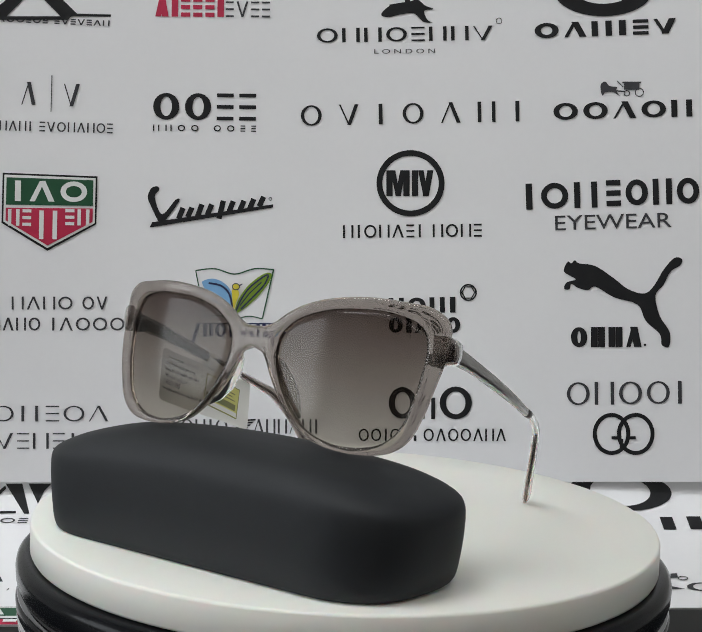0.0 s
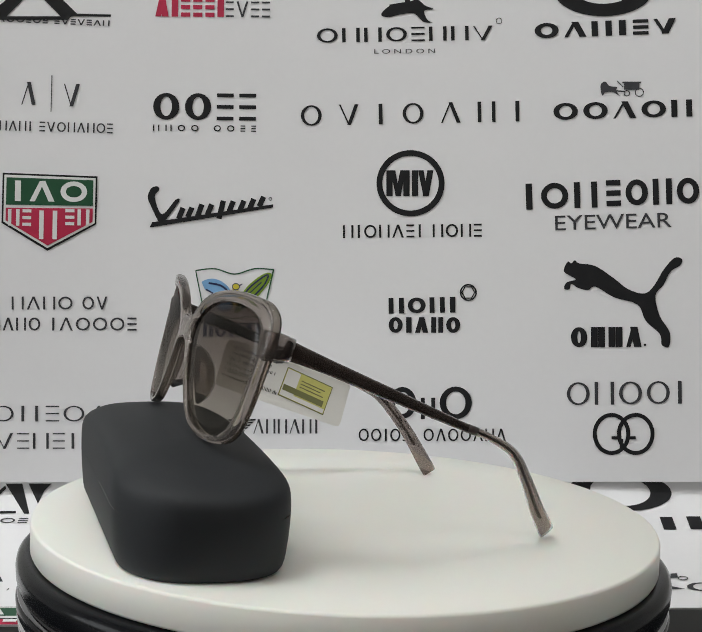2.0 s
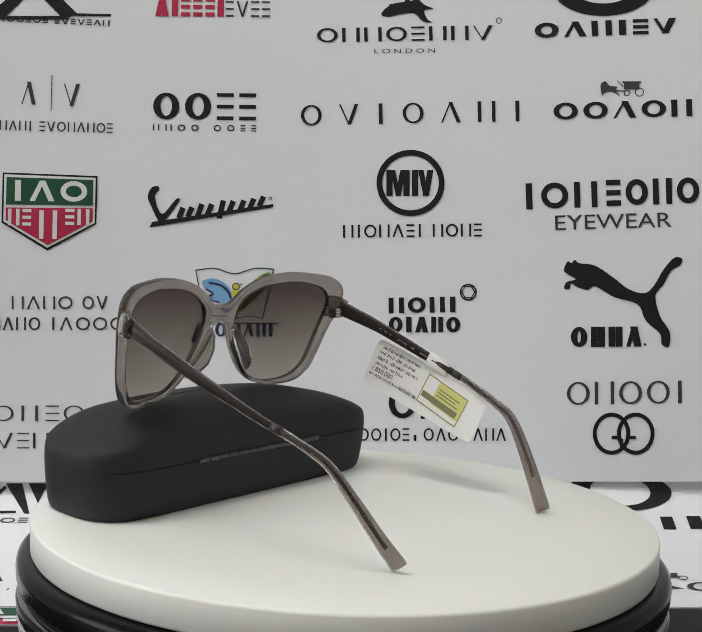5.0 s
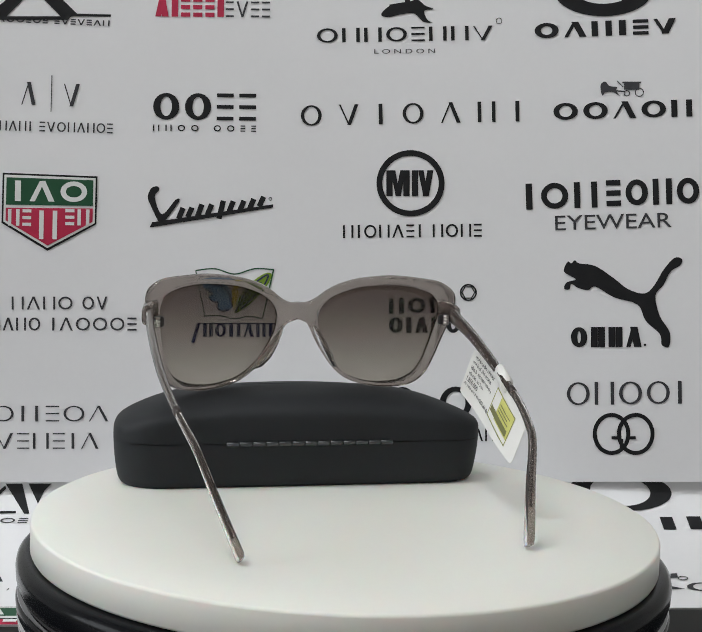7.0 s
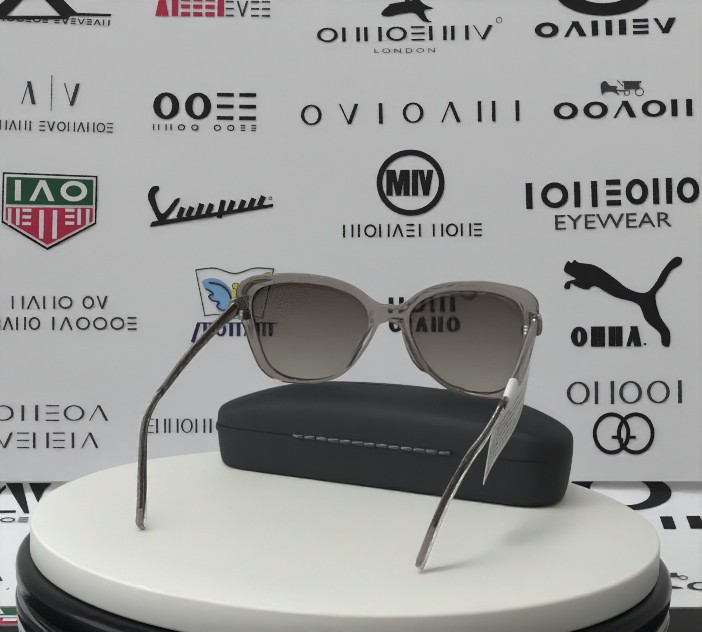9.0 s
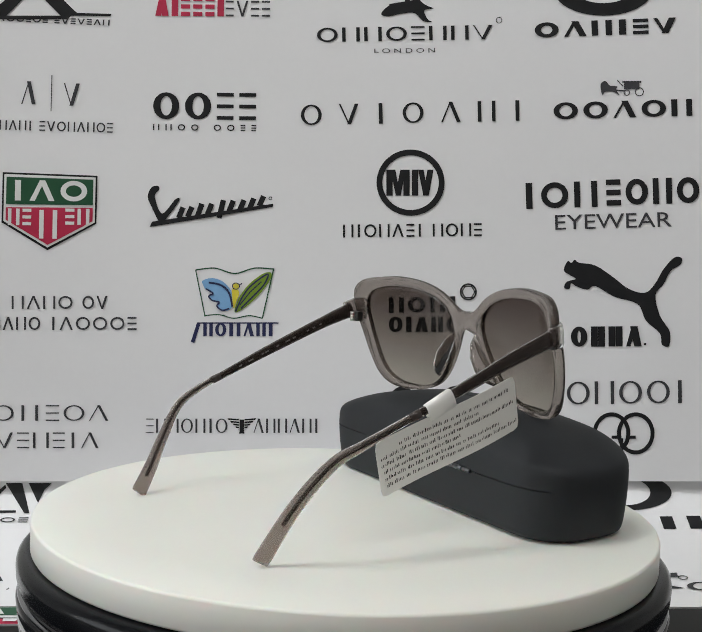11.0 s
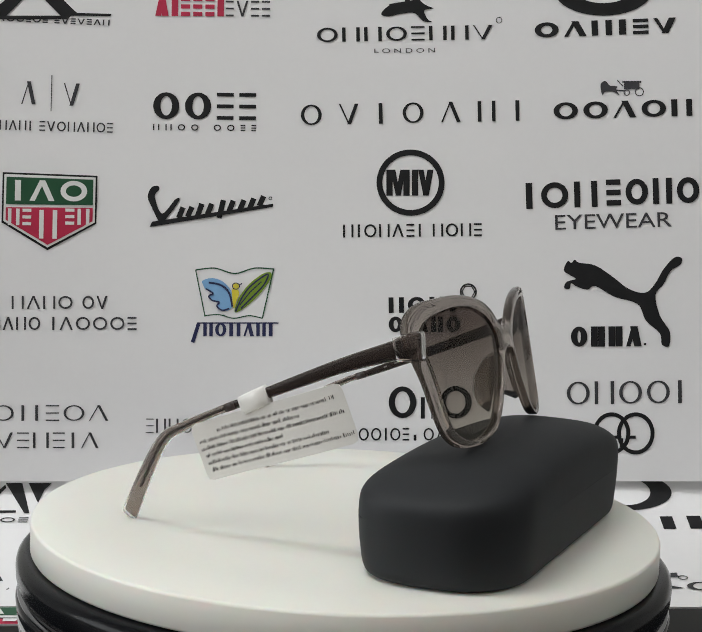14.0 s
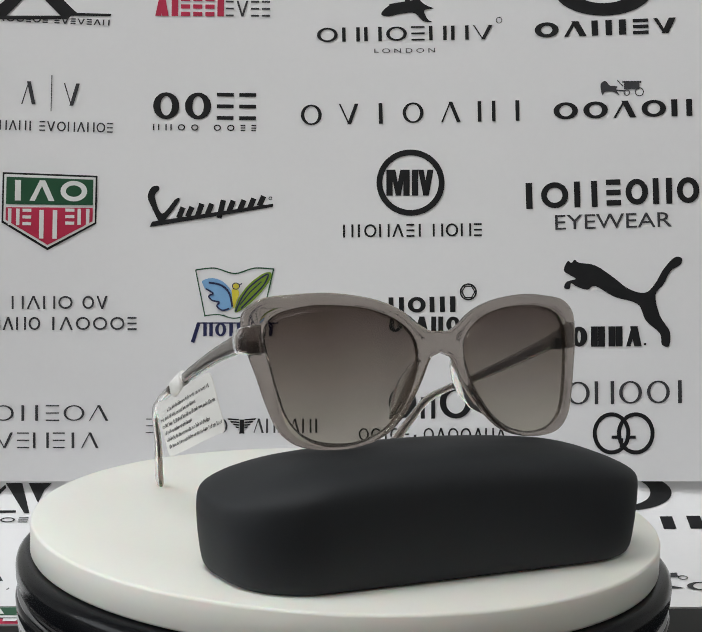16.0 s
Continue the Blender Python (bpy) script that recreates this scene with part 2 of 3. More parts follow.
class Print:
    """Flat shapes of ink, laid out on a grid with x to the right and y down."""

    def __init__(self, turn=0.0, about=(0, 0)):
        self.v, self.f, self.c, self.s, self.o = [], [], math.cos(radians(turn)), math.sin(radians(turn)), about

    def poly(self, pts):
        k = len(self.v)
        for x, y in pts:
            dx, dy = x - self.o[0], y - self.o[1]
            self.v.append((self.o[0] + dx * self.c - dy * self.s, self.o[1] + dx * self.s + dy * self.c))
        self.f.append(list(range(k, k + len(pts))))
        return self

    def bar(self, x0, y0, x1, y1):
        return self.poly(((x0, y0), (x0, y1), (x1, y1), (x1, y0)))

    def line(self, pts, w):
        for (ax, ay), (bx, by) in zip(pts, pts[1:]):
            d = math.hypot(bx - ax, by - ay) or 1
            nx, ny = -(by - ay) / d * w / 2, (bx - ax) / d * w / 2
            self.poly(((ax + nx, ay + ny), (bx + nx, by + ny), (bx - nx, by - ny), (ax - nx, ay - ny)))
        return self

    def ring(self, x, y, rx, ry, wx, wy=None, a0=0, a1=360, steps=40):
        wy = wx if wy is None else wy
        a = [radians(a0 + (a1 - a0) * i / steps) for i in range(steps + 1)]
        for p, q in zip(a, a[1:]):
            self.poly([(x + (rx - k * wx) * math.cos(t), y + (ry - k * wy) * math.sin(t)) for t, k in ((p, 0), (q, 0), (q, 1), (p, 1))])
        return self

    def disc(self, x, y, rx, ry, steps=20):
        return self.poly([(x + rx * math.cos(2 * math.pi * i / steps), y + ry * math.sin(2 * math.pi * i / steps)) for i in range(steps)])

    def cloth(self, x0, y0, x1, y1, nx=12, ny=6):
        """A bar in small pieces, to follow a bent surface."""
        for i in range(nx):
            for j in range(ny):
                self.bar(x0 + (x1 - x0) * i / nx, y0 + (y1 - y0) * j / ny, x0 + (x1 - x0) * (i + 1) / nx, y0 + (y1 - y0) * (j + 1) / ny)
        return self

    def blob(self, pts, per=5):
        return self.poly([(p.x, p.y) for p in spline([(x, y, 0) for x, y in pts], per)])

    def run(self, x0, x1, y0, y1, code, w, thin=None):
        """A row of plain shapes from x0 to x1: o ring, a and v wedges of two strokes, i single bar, n pair of bars, e stack of three bars, _ gap."""
        thin = thin or w
        wide = {"o": 1.12, "v": 1.05, "a": 1.05, "i": 0.5, "n": 0.95, "_": 0.45, "e": 0.72}
        gap = 0.24
        total = sum(wide[c] + gap for c in code) - gap
        s, x = (x1 - x0) / total, x0
        for c in code:
            e = x + wide[c] * s
            m, g = (x + e) / 2, min(max(thin, w * 0.55), (y1 - y0) * 0.22)
            if c == "o":
                self.ring(m, (y0 + y1) / 2, (e - x) / 2, (y1 - y0) / 2, min(w * 1.1, (e - x) * 0.4), g, steps=24)
            elif c in "av":
                top, foot = (y0, y1) if c == "a" else (y1, y0)
                self.poly(((m - thin * 0.5, top), (x, foot), (x + thin * 1.1, foot), (m + thin * 0.5, top)))
                self.poly(((m - w * 0.6, top), (e - w * 1.2, foot), (e, foot), (m + w * 0.6, top)))
            elif c == "i":
                self.bar(m - w * 0.6, y0, m + w * 0.6, y1)
            elif c == "n":
                self.bar(x, y0, x + w * 1.1, y1).bar(e - w * 1.1, y0, e, y1)
            elif c == "e":
                for k in (y0, (y0 + y1 - g) / 2, y1 - g):
                    self.bar(x, k, e, k + g)
            x = e + gap * s
        return self

    def on(self, board, mat, name="printed_mark", lift=0.0004, label="", place=None):
        place = place or flat_board
        me = mesh_of(name, [place(x, y, lift) for x, y in self.v], self.f, mat)
        return part(name, me, board, label or mat.name.replace("_", " ") + " shape")


def bow(x):
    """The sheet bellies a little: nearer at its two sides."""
    return 0.010 * (x / 784.0) ** 2


def flat_board(x, y, lift):
    X, Y = (x - 784) * UNIT, (705.5 - y) * UNIT
    b = bow(x - 784) + lift
    # shrinks bowed points along the camera's sightlines so marks keep their place in view
    k = (0.70 - b) / 0.70
    return Vector((X * k, Y * k, b))


def lettering(text, board, mat, x0, y0, x1, y1, turn, label, place=None, lift=0.0004, name="lettering"):
    """Readable words in the plain built-in type, fitted into a box of the layout."""
    cu = bpy.data.curves.new("type", "FONT")
    cu.body = text
    ob = bpy.data.objects.new("type", cu)
    scene.collection.objects.link(ob)
    me = bpy.data.meshes.new_from_object(ob.evaluated_get(bpy.context.evaluated_depsgraph_get()))
    bpy.data.objects.remove(ob)
    c = np.array([v.co for v in me.vertices])
    lo, hi = c.min(0), c.max(0)
    a = Print(turn, ((x0 + x1) / 2, (y0 + y1) / 2))
    for p in me.polygons:
        a.poly([(x0 + (c[i][0] - lo[0]) / (hi[0] - lo[0]) * (x1 - x0), y1 - (c[i][1] - lo[1]) / (hi[1] - lo[1]) * (y1 - y0)) for i in p.vertices][::-1])
    bpy.data.meshes.remove(me)
    return a.on(board, mat, name, lift, label, place)


def backdrop():
    board = new("backdrop")
    board.matrix_world = SHEET
    # the sheet itself, bellied, with a thickness
    vs, fs, cols = [], [], 40
    for k, back in enumerate((0.0, -0.004)):
        for i in range(cols + 1):
            x = -120 + (1690 + 120) * i / cols
            for y in (-420, 1076):
                p = flat_board(x, y, back)
                vs.append(p)
    q = 2 * (cols + 1)
    for i in range(cols):
        a = 2 * i
        fs.append([a + 1, a + 3, a + 2, a])
        fs.append([q + a, q + a + 2, q + a + 3, q + a + 1])
        fs.append([a, a + 2, q + a + 2, q + a])
        fs.append([q + a + 1, q + a + 3, a + 3, a + 1])
    fs += [[0, q, q + 1, 1], [q - 2, q - 1, 2 * q - 1, 2 * q - 2]]
    part("sheet", tidy(mesh_of("sheet", vs, fs, VINYL)), board)
    marks(board)
    return tagged(board, "white vinyl backdrop printed with rows of black brand marks", "backdrop", kind="structure")


def marks(b):
    # first row
    p = Print()
    p.poly(((-40, 44), (60, -40), (90, -40), (15, 36), (135, 36), (60, -40), (100, -40), (172, 30), (248, 32), (248, 37), (160, 36), (150, 44))).on(b, INK)
    Print(2.5, (120, 45)).run(-6, 245, 40, 53, "aooeoe_evevean", 3).on(b, GREYINK)
    Print(0.5, (420, 20)).run(347, 500, -6, 37, "aieeei", 12).on(b, REDINK)
    Print(0.5, (550, 20)).run(504, 603, 3, 38, "evee", 4).on(b, GREYINK)
    p = Print()
    p.blob(((858, 22), (880, 8), (905, 10), (930, -2), (950, 12), (968, 20), (948, 24), (955, 44), (966, 50), (945, 48), (925, 30), (895, 32), (868, 38), (852, 34)))
    p.line(((870, 14), (930, 4)), 8).line(((905, -30), (912, 14)), 12)
    p.on(b, INK)
    Print(-1.0, (905, 75)).run(708, 1100, 60, 92, "onnoennv", 7, 3).ring(1115, 50, 7, 7, 1.5).on(b, INK)
    lettering("L O N D O N", b, GREYINK, 836, 109, 972, 119, -0.6, "small grey capitals")
    Print().ring(1347, -22, 110, 58, 46, 28).on(b, INK)
    Print(-2.2, (1350, 62)).run(1194, 1510, 46, 80, "oaniev", 13, 8).on(b, INK)
    # second row
    Print(1.5, (115, 210)).run(48, 80, 184, 235, "a", 7, 2.5).line(((115, 168), (115, 249)), 2).run(142, 178, 186, 236, "v", 7, 2.5).on(b, GREYINK)
    Print(1.6, (120, 282)).run(-22, 252, 272, 294, "nnani_evonanoe", 3).on(b, GREYINK)
    Print(0.6, (455, 238)).run(342, 572, 208, 268, "ooee", 15, 5).on(b, INK)
    Print(0.6, (455, 285)).run(342, 572, 279, 293, "n_n_o_o___o_o_e_e", 2.5).on(b, INK)
    Print(-1.2, (915, 252)).run(672, 1166, 230, 276, "o_v_i_o_a_n_i", 7, 3.5).on(b, INK)
    p = Print()
    p.blob(((1342, 188), (1352, 182), (1362, 192), (1378, 194), (1376, 202), (1384, 214), (1370, 206), (1352, 206), (1346, 214), (1342, 202)))
    p.bar(1394, 186, 1428, 200).bar(1390, 182, 1432, 186).ring(1400, 208, 7, 7, 2).ring(1428, 206, 10, 10, 2).line(((1378, 180), (1392, 194)), 2).line(((1366, 202), (1396, 204)), 3)
    p.on(b, GREYINK)
    Print(-1.6, (1390, 245)).run(1236, 1546, 226, 264, "ooaon", 12, 5).on(b, INK)
    # third row: shield, script, ring badge, heavy capitals
    sh = (110, 470)
    Print(1.4, sh).poly(((4, 388), (216, 391), (216, 498), (108, 560), (4, 500))).on(b, INK)
    Print(1.4, sh).poly(((8, 392), (212, 395), (212, 496), (108, 554), (8, 497))).on(b, WHITEINK, lift=0.0007)
    Print(1.4, sh).poly(((13, 398), (207, 400), (207, 457), (13, 459))).on(b, GREENINK, lift=0.001)
    Print(1.4, sh).poly(((13, 466), (207, 463), (207, 493), (108, 548), (13, 494))).on(b, REDINK, lift=0.001)
    Print(1.0, sh).run(26, 194, 404, 450, "iao", 11).on(b, WHITEINK, lift=0.0013)
    p = Print(1.0, sh).run(18, 70, 468, 505, "ne", 7).run(146, 200, 466, 502, "en", 7)
    p.bar(88, 470, 98, 534).bar(118, 470, 128, 534).on(b, WHITEINK, lift=0.0013)
    p = Print()
    p.blob(((330, 440), (338, 420), (352, 416), (356, 424), (346, 440), (362, 478), (392, 446), (400, 450), (364, 498), (356, 498), (338, 462)))
    p.poly(((340, 496), (610, 456), (610, 463), (334, 508)))
    for x, y, h in ((404, 476, 24), (424, 474, 22), (446, 470, 28), (468, 468, 24), (494, 468, 40), (516, 462, 26), (540, 460, 24), (562, 456, 24), (584, 450, 22)):
        p.line(((x - 5, y + h / 2), (x + 5, y - h / 2)), 12)
    p.ring(604, 444, 4, 4, 1.5).on(b, INK)
    p = Print().ring(917, 409, 76, 74, 13, steps=64)
    p.bar(863, 380, 877, 438).run(872, 906, 380, 438, "v", 10).bar(901, 380, 915, 438).bar(920, 380, 934, 438).run(934, 968, 380, 438, "v", 11)
    p.on(b, INK)
    Print(-0.6, (920, 515)).run(766, 1076, 501, 530, "nionaei_none", 4).on(b, INK)
    Print(-1.8, (1365, 432)).run(1168, 1334, 404, 462, "ion", 12).run(1354, 1562, 402, 460, "eono", 12).on(b, INK)
    lettering("EYEWEAR", b, GREYINK, 1240, 478, 1500, 511, -1.6, "thin grey capitals")
    # fourth row
    Print().run(26, 162, 662, 691, "nano", 4).run(184, 240, 662, 691, "ov", 4).on(b, GREYINK)
    Print().run(-22, 90, 709, 738, "nano", 4).run(112, 305, 709, 738, "iaoooe", 4).on(b, GREYINK)
    p = Print().line([(q.x, q.y) for q in spline([(437, 604, 0), (480, 600, 0), (524, 612, 0), (568, 600, 0), (612, 602, 0)], 6, False)], 3)
    p.line(((437, 604), (458, 708)), 2.5).line(((611, 602), (586, 712)), 3).line([(q.x, q.y) for q in spline([(456, 706, 0), (490, 704, 0), (522, 712, 0), (556, 706, 0), (586, 712, 0)], 6, False)], 2.5)
    p.on(b, GREENINK)
    wing = ((452, 628), (474, 622), (498, 630), (516, 650), (521, 674), (513, 693), (492, 694), (484, 684), (490, 676), (474, 672), (466, 662), (476, 656), (460, 648), (454, 638))
    Print().blob(wing, 3).on(b, BLUEINK)
    p = Print().line([(q.x, q.y) for q in spline([(x, y, 0) for x, y in ((460, 646), (476, 656), (466, 662), (474, 672), (490, 676), (484, 684), (496, 694), (512, 690))], 4, False)], 3.5)
    p.line([(q.x, q.y) for q in spline([(466, 632, 0), (494, 638, 0), (512, 656, 0), (519, 686, 0)], 5, False)], 4.5).on(b, NAVYINK, lift=0.0008)
    leaf = ((524, 698), (534, 666), (556, 636), (588, 612), (606, 611), (600, 632), (574, 664), (544, 690))
    Print().blob(leaf).on(b, LIMEINK)
    p = Print().line([(q.x, q.y) for q in spline([(x, y, 0) for x, y in ((526, 697), (540, 666), (562, 638), (598, 613), (590, 636), (566, 662), (538, 690))], 4, False)], 3.5)
    p.line(((536, 682), (558, 654), (584, 630)), 2.5).on(b, NAVYINK, lift=0.0008)
    Print().disc(527, 640, 9, 8).blob(((519, 646), (528, 644), (534, 656), (528, 674), (522, 690), (519, 668))).on(b, YELLOWINK, lift=0.001)
    Print().ring(527, 640, 9, 8, 2, steps=20).line(((534, 638), (541, 634)), 2.5).on(b, NAVYINK, lift=0.0012)
    p = Print().line(((444, 722), (430, 766)), 8)
    p.run(454, 610, 722, 752, "noiiani", 7, 4).bar(440, 721, 622, 724)
    p.on(b, NAVYINK)
    Print(-1, (945, 680)).run(868, 1020, 664, 699, "noni", 10).on(b, INK)
    Print(0, (945, 724)).run(868, 1028, 708, 743, "oiano", 10).on(b, INK)
    p = Print()
    p.ring(1046, 653, 19, 19, 3.5, steps=48).ring(1046, 653, 16, 16, 3, steps=6).on(b, INK)
    p = Print().blob(((1259, 604), (1268, 584), (1276, 588), (1284, 581), (1294, 588), (1330, 594), (1372, 622), (1404, 646), (1440, 655), (1462, 636), (1482, 602), (1506, 576),
                      (1523, 578), (1520, 592), (1498, 606), (1482, 636), (1464, 660), (1474, 706), (1496, 742), (1494, 774), (1478, 770), (1474, 746), (1442, 716), (1424, 680),
                      (1372, 664), (1330, 640), (1312, 648), (1290, 642), (1276, 634), (1272, 646), (1260, 644), (1266, 630), (1286, 624), (1270, 614)), 4)
    p.on(b, INK)
    p = Print(-0.4, (1352, 752)).run(1275, 1433, 730, 775, "onna", 14, 9)
    p.bar(1438, 768, 1443, 773).on(b, INK)
    # fifth row
    Print().run(-16, 242, 906, 941, "oiieoa", 5, 2.5).on(b, GREYINK)
    Print().run(-10, 220, 967, 1002, "veneia", 5, 2.5).on(b, GREYINK)
    Print().run(326, 508, 936, 968, "ennonio", 4, 2).run(566, 712, 936, 968, "annani", 4, 2).on(b, GREYINK)
    p = Print()
    for k in range(6):
        p.poly(((508 + 6 * k, 935 + 6 * k), (534, 937 + 6 * k), (534, 940 + 6 * k), (510 + 6 * k, 939 + 6 * k)))
        p.poly(((572 - 6 * k, 935 + 6 * k), (546, 937 + 6 * k), (546, 940 + 6 * k), (570 - 6 * k, 939 + 6 * k)))
    p.bar(535, 938, 545, 968).on(b, INK)
    p = Print().run(868, 930, 864, 935, "o", 13, 11).run(940, 972, 888, 936, "n", 8).run(982, 1054, 863, 936, "o", 13, 11)
    p.on(b, INK)
    Print().run(801, 914, 957, 985, "ooioe", 3.5).bar(924, 972, 930, 985).run(946, 1130, 957, 985, "oaooana", 3.5).on(b, INK)
    Print(-0.8, (1395, 877)).run(1266, 1530, 852, 903, "onooi", 7, 3).on(b, GREYINK)
    p = Print().ring(1366, 969, 42, 47, 9, steps=48).ring(1420, 969, 42, 47, 9, steps=48)
    p.bar(1366, 974, 1388, 981).bar(1398, 974, 1420, 981).line(((1388, 980), (1388, 1000)), 8)
    p.on(b, INK)


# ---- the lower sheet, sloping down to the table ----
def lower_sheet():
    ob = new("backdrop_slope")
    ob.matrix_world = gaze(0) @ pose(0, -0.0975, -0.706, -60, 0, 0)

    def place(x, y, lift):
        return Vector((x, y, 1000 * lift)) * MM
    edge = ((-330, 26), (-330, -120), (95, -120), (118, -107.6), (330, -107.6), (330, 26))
    n = len(edge)
    vs = [Vector((x, y, z)) * MM for z in (0, -1.2) for x, y in edge]
    fs = [list(range(n))[::-1], list(range(n, 2 * n))] + [[k, (k + 1) % n, n + (k + 1) % n, n + k] for k in range(n)]
    part("sheet", tidy(mesh_of("sheet", vs, fs, VINYL)), ob)
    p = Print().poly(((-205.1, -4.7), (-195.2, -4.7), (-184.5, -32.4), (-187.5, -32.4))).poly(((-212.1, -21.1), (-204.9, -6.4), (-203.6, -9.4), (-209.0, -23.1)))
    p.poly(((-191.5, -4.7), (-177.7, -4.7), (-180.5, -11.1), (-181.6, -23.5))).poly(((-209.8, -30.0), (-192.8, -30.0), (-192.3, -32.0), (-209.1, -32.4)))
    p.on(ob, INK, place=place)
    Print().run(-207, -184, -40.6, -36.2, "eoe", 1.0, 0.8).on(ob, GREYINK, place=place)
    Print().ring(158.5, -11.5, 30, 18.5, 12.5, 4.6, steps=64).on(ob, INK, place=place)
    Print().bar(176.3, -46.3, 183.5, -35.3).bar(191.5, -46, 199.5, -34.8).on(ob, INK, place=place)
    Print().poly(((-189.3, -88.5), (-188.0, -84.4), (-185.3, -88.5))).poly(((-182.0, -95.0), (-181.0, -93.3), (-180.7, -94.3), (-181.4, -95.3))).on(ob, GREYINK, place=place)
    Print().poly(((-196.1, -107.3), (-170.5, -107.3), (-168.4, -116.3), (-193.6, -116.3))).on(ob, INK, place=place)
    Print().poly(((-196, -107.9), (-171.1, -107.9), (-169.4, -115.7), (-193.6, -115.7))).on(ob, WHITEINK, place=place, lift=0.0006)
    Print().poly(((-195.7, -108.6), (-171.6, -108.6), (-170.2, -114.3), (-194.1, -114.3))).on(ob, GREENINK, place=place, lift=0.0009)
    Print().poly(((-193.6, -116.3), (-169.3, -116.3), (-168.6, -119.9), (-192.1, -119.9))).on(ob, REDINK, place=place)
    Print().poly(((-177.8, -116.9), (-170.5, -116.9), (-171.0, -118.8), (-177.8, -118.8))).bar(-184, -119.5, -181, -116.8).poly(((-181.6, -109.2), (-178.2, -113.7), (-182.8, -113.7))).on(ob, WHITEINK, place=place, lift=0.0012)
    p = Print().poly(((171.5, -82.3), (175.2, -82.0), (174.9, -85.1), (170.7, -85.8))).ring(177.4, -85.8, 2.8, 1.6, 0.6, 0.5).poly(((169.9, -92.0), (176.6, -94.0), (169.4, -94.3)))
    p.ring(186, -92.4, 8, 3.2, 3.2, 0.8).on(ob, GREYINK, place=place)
    return tagged(ob, "white printed sheet sloping down behind the turntable", "backdrop", kind="structure")


# ---- turntable ----
def turntable():
    base = new("turntable")
    base.matrix_world = pose(0.0025, 0.0019, 0.0006, 0.0, 0.36, 0) @ pose(0, 0, -0.102)
    z = 0.102
    plate = part("plate", mesh_of("plate", *lathe([(0, 0), (0.10, 0), (0.1252, 0), (0.1260, -0.0004), (0.1263, -0.0012), (0.1263, -0.0112), (0.1258, -0.0121), (0.1245, -0.0125), (0, -0.0125)], 192), PLATE, True), base, "thick ivory acrylic plate")
    plate.location = (0, 0, z)
    rings = (("rim", "glossy black rim", BLACKGLOSS, ((0.10, 12.8), (0.1272, 12.8), (0.1296, 13.4), (0.1312, 15), (0.1316, 17), (0.1314, 21), (0.1304, 24.5), (0.125, 25.5), (0.10, 25.5))),
             ("groove_ring", "dark groove ring", CASEDARK, ((0.11, 25.6), (0.1294, 25.6), (0.1294, 26.4), (0.11, 26.4))),
             ("trim_ring", "thin polished trim ring", GUNMETAL, ((0.11, 26.6), (0.1306, 26.6), (0.1310, 27.2), (0.1306, 27.8), (0.11, 27.8))),
             ("band", "glossy black band", BLACKGLOSS, ((0.11, 28.0), (0.1309, 28.0), (0.1315, 29.4), (0.1312, 33), (0.130, 35.5), (0.11, 36))),
             ("lower_trim_ring", "thin chrome trim ring", CHROME, ((0.11, 36.1), (0.1303, 36.1), (0.1309, 36.9), (0.1303, 37.8), (0.11, 37.8))),
             ("skirt", "dark polished metal skirt", GUNMETAL, ((0.10, 38.6), (0.1298, 38.6), (0.1303, 41), (0.1285, 58), (0.124, 86), (0.121, 102), (0.10, 102))))
    for name, words, mat, prof in rings:
        part(name, mesh_of(name, *lathe([(r, z - h * MM) for r, h in prof], 192), mat, True), base, words)
    tagged(base, "round motor turntable with ivory plate and black rim", "turntable")
    return base, plate


# ---- spectacle case ----
# height, inset of the long sides and of the two ends, from the base up to the crown
CASE_SHAPE = ((0, 4.8, 5.2), (1.2, 2.6, 3.0), (4, 1.4, 1.8), (9, 0.8, 1.0), (14, 0.3, 0.4), (20.5, 0.0, 0.0), (25, 0.0, 0.0), (30, 0.15, 0.2), (34, 0.7, 1.4), (37, 2.0, 4.4), (39.6, 4.4, 9.0),
              (42, 8.4, 15.0), (43.8, 14.0, 22.0), (45, 22, 33), (45.4, 30.2, 44))


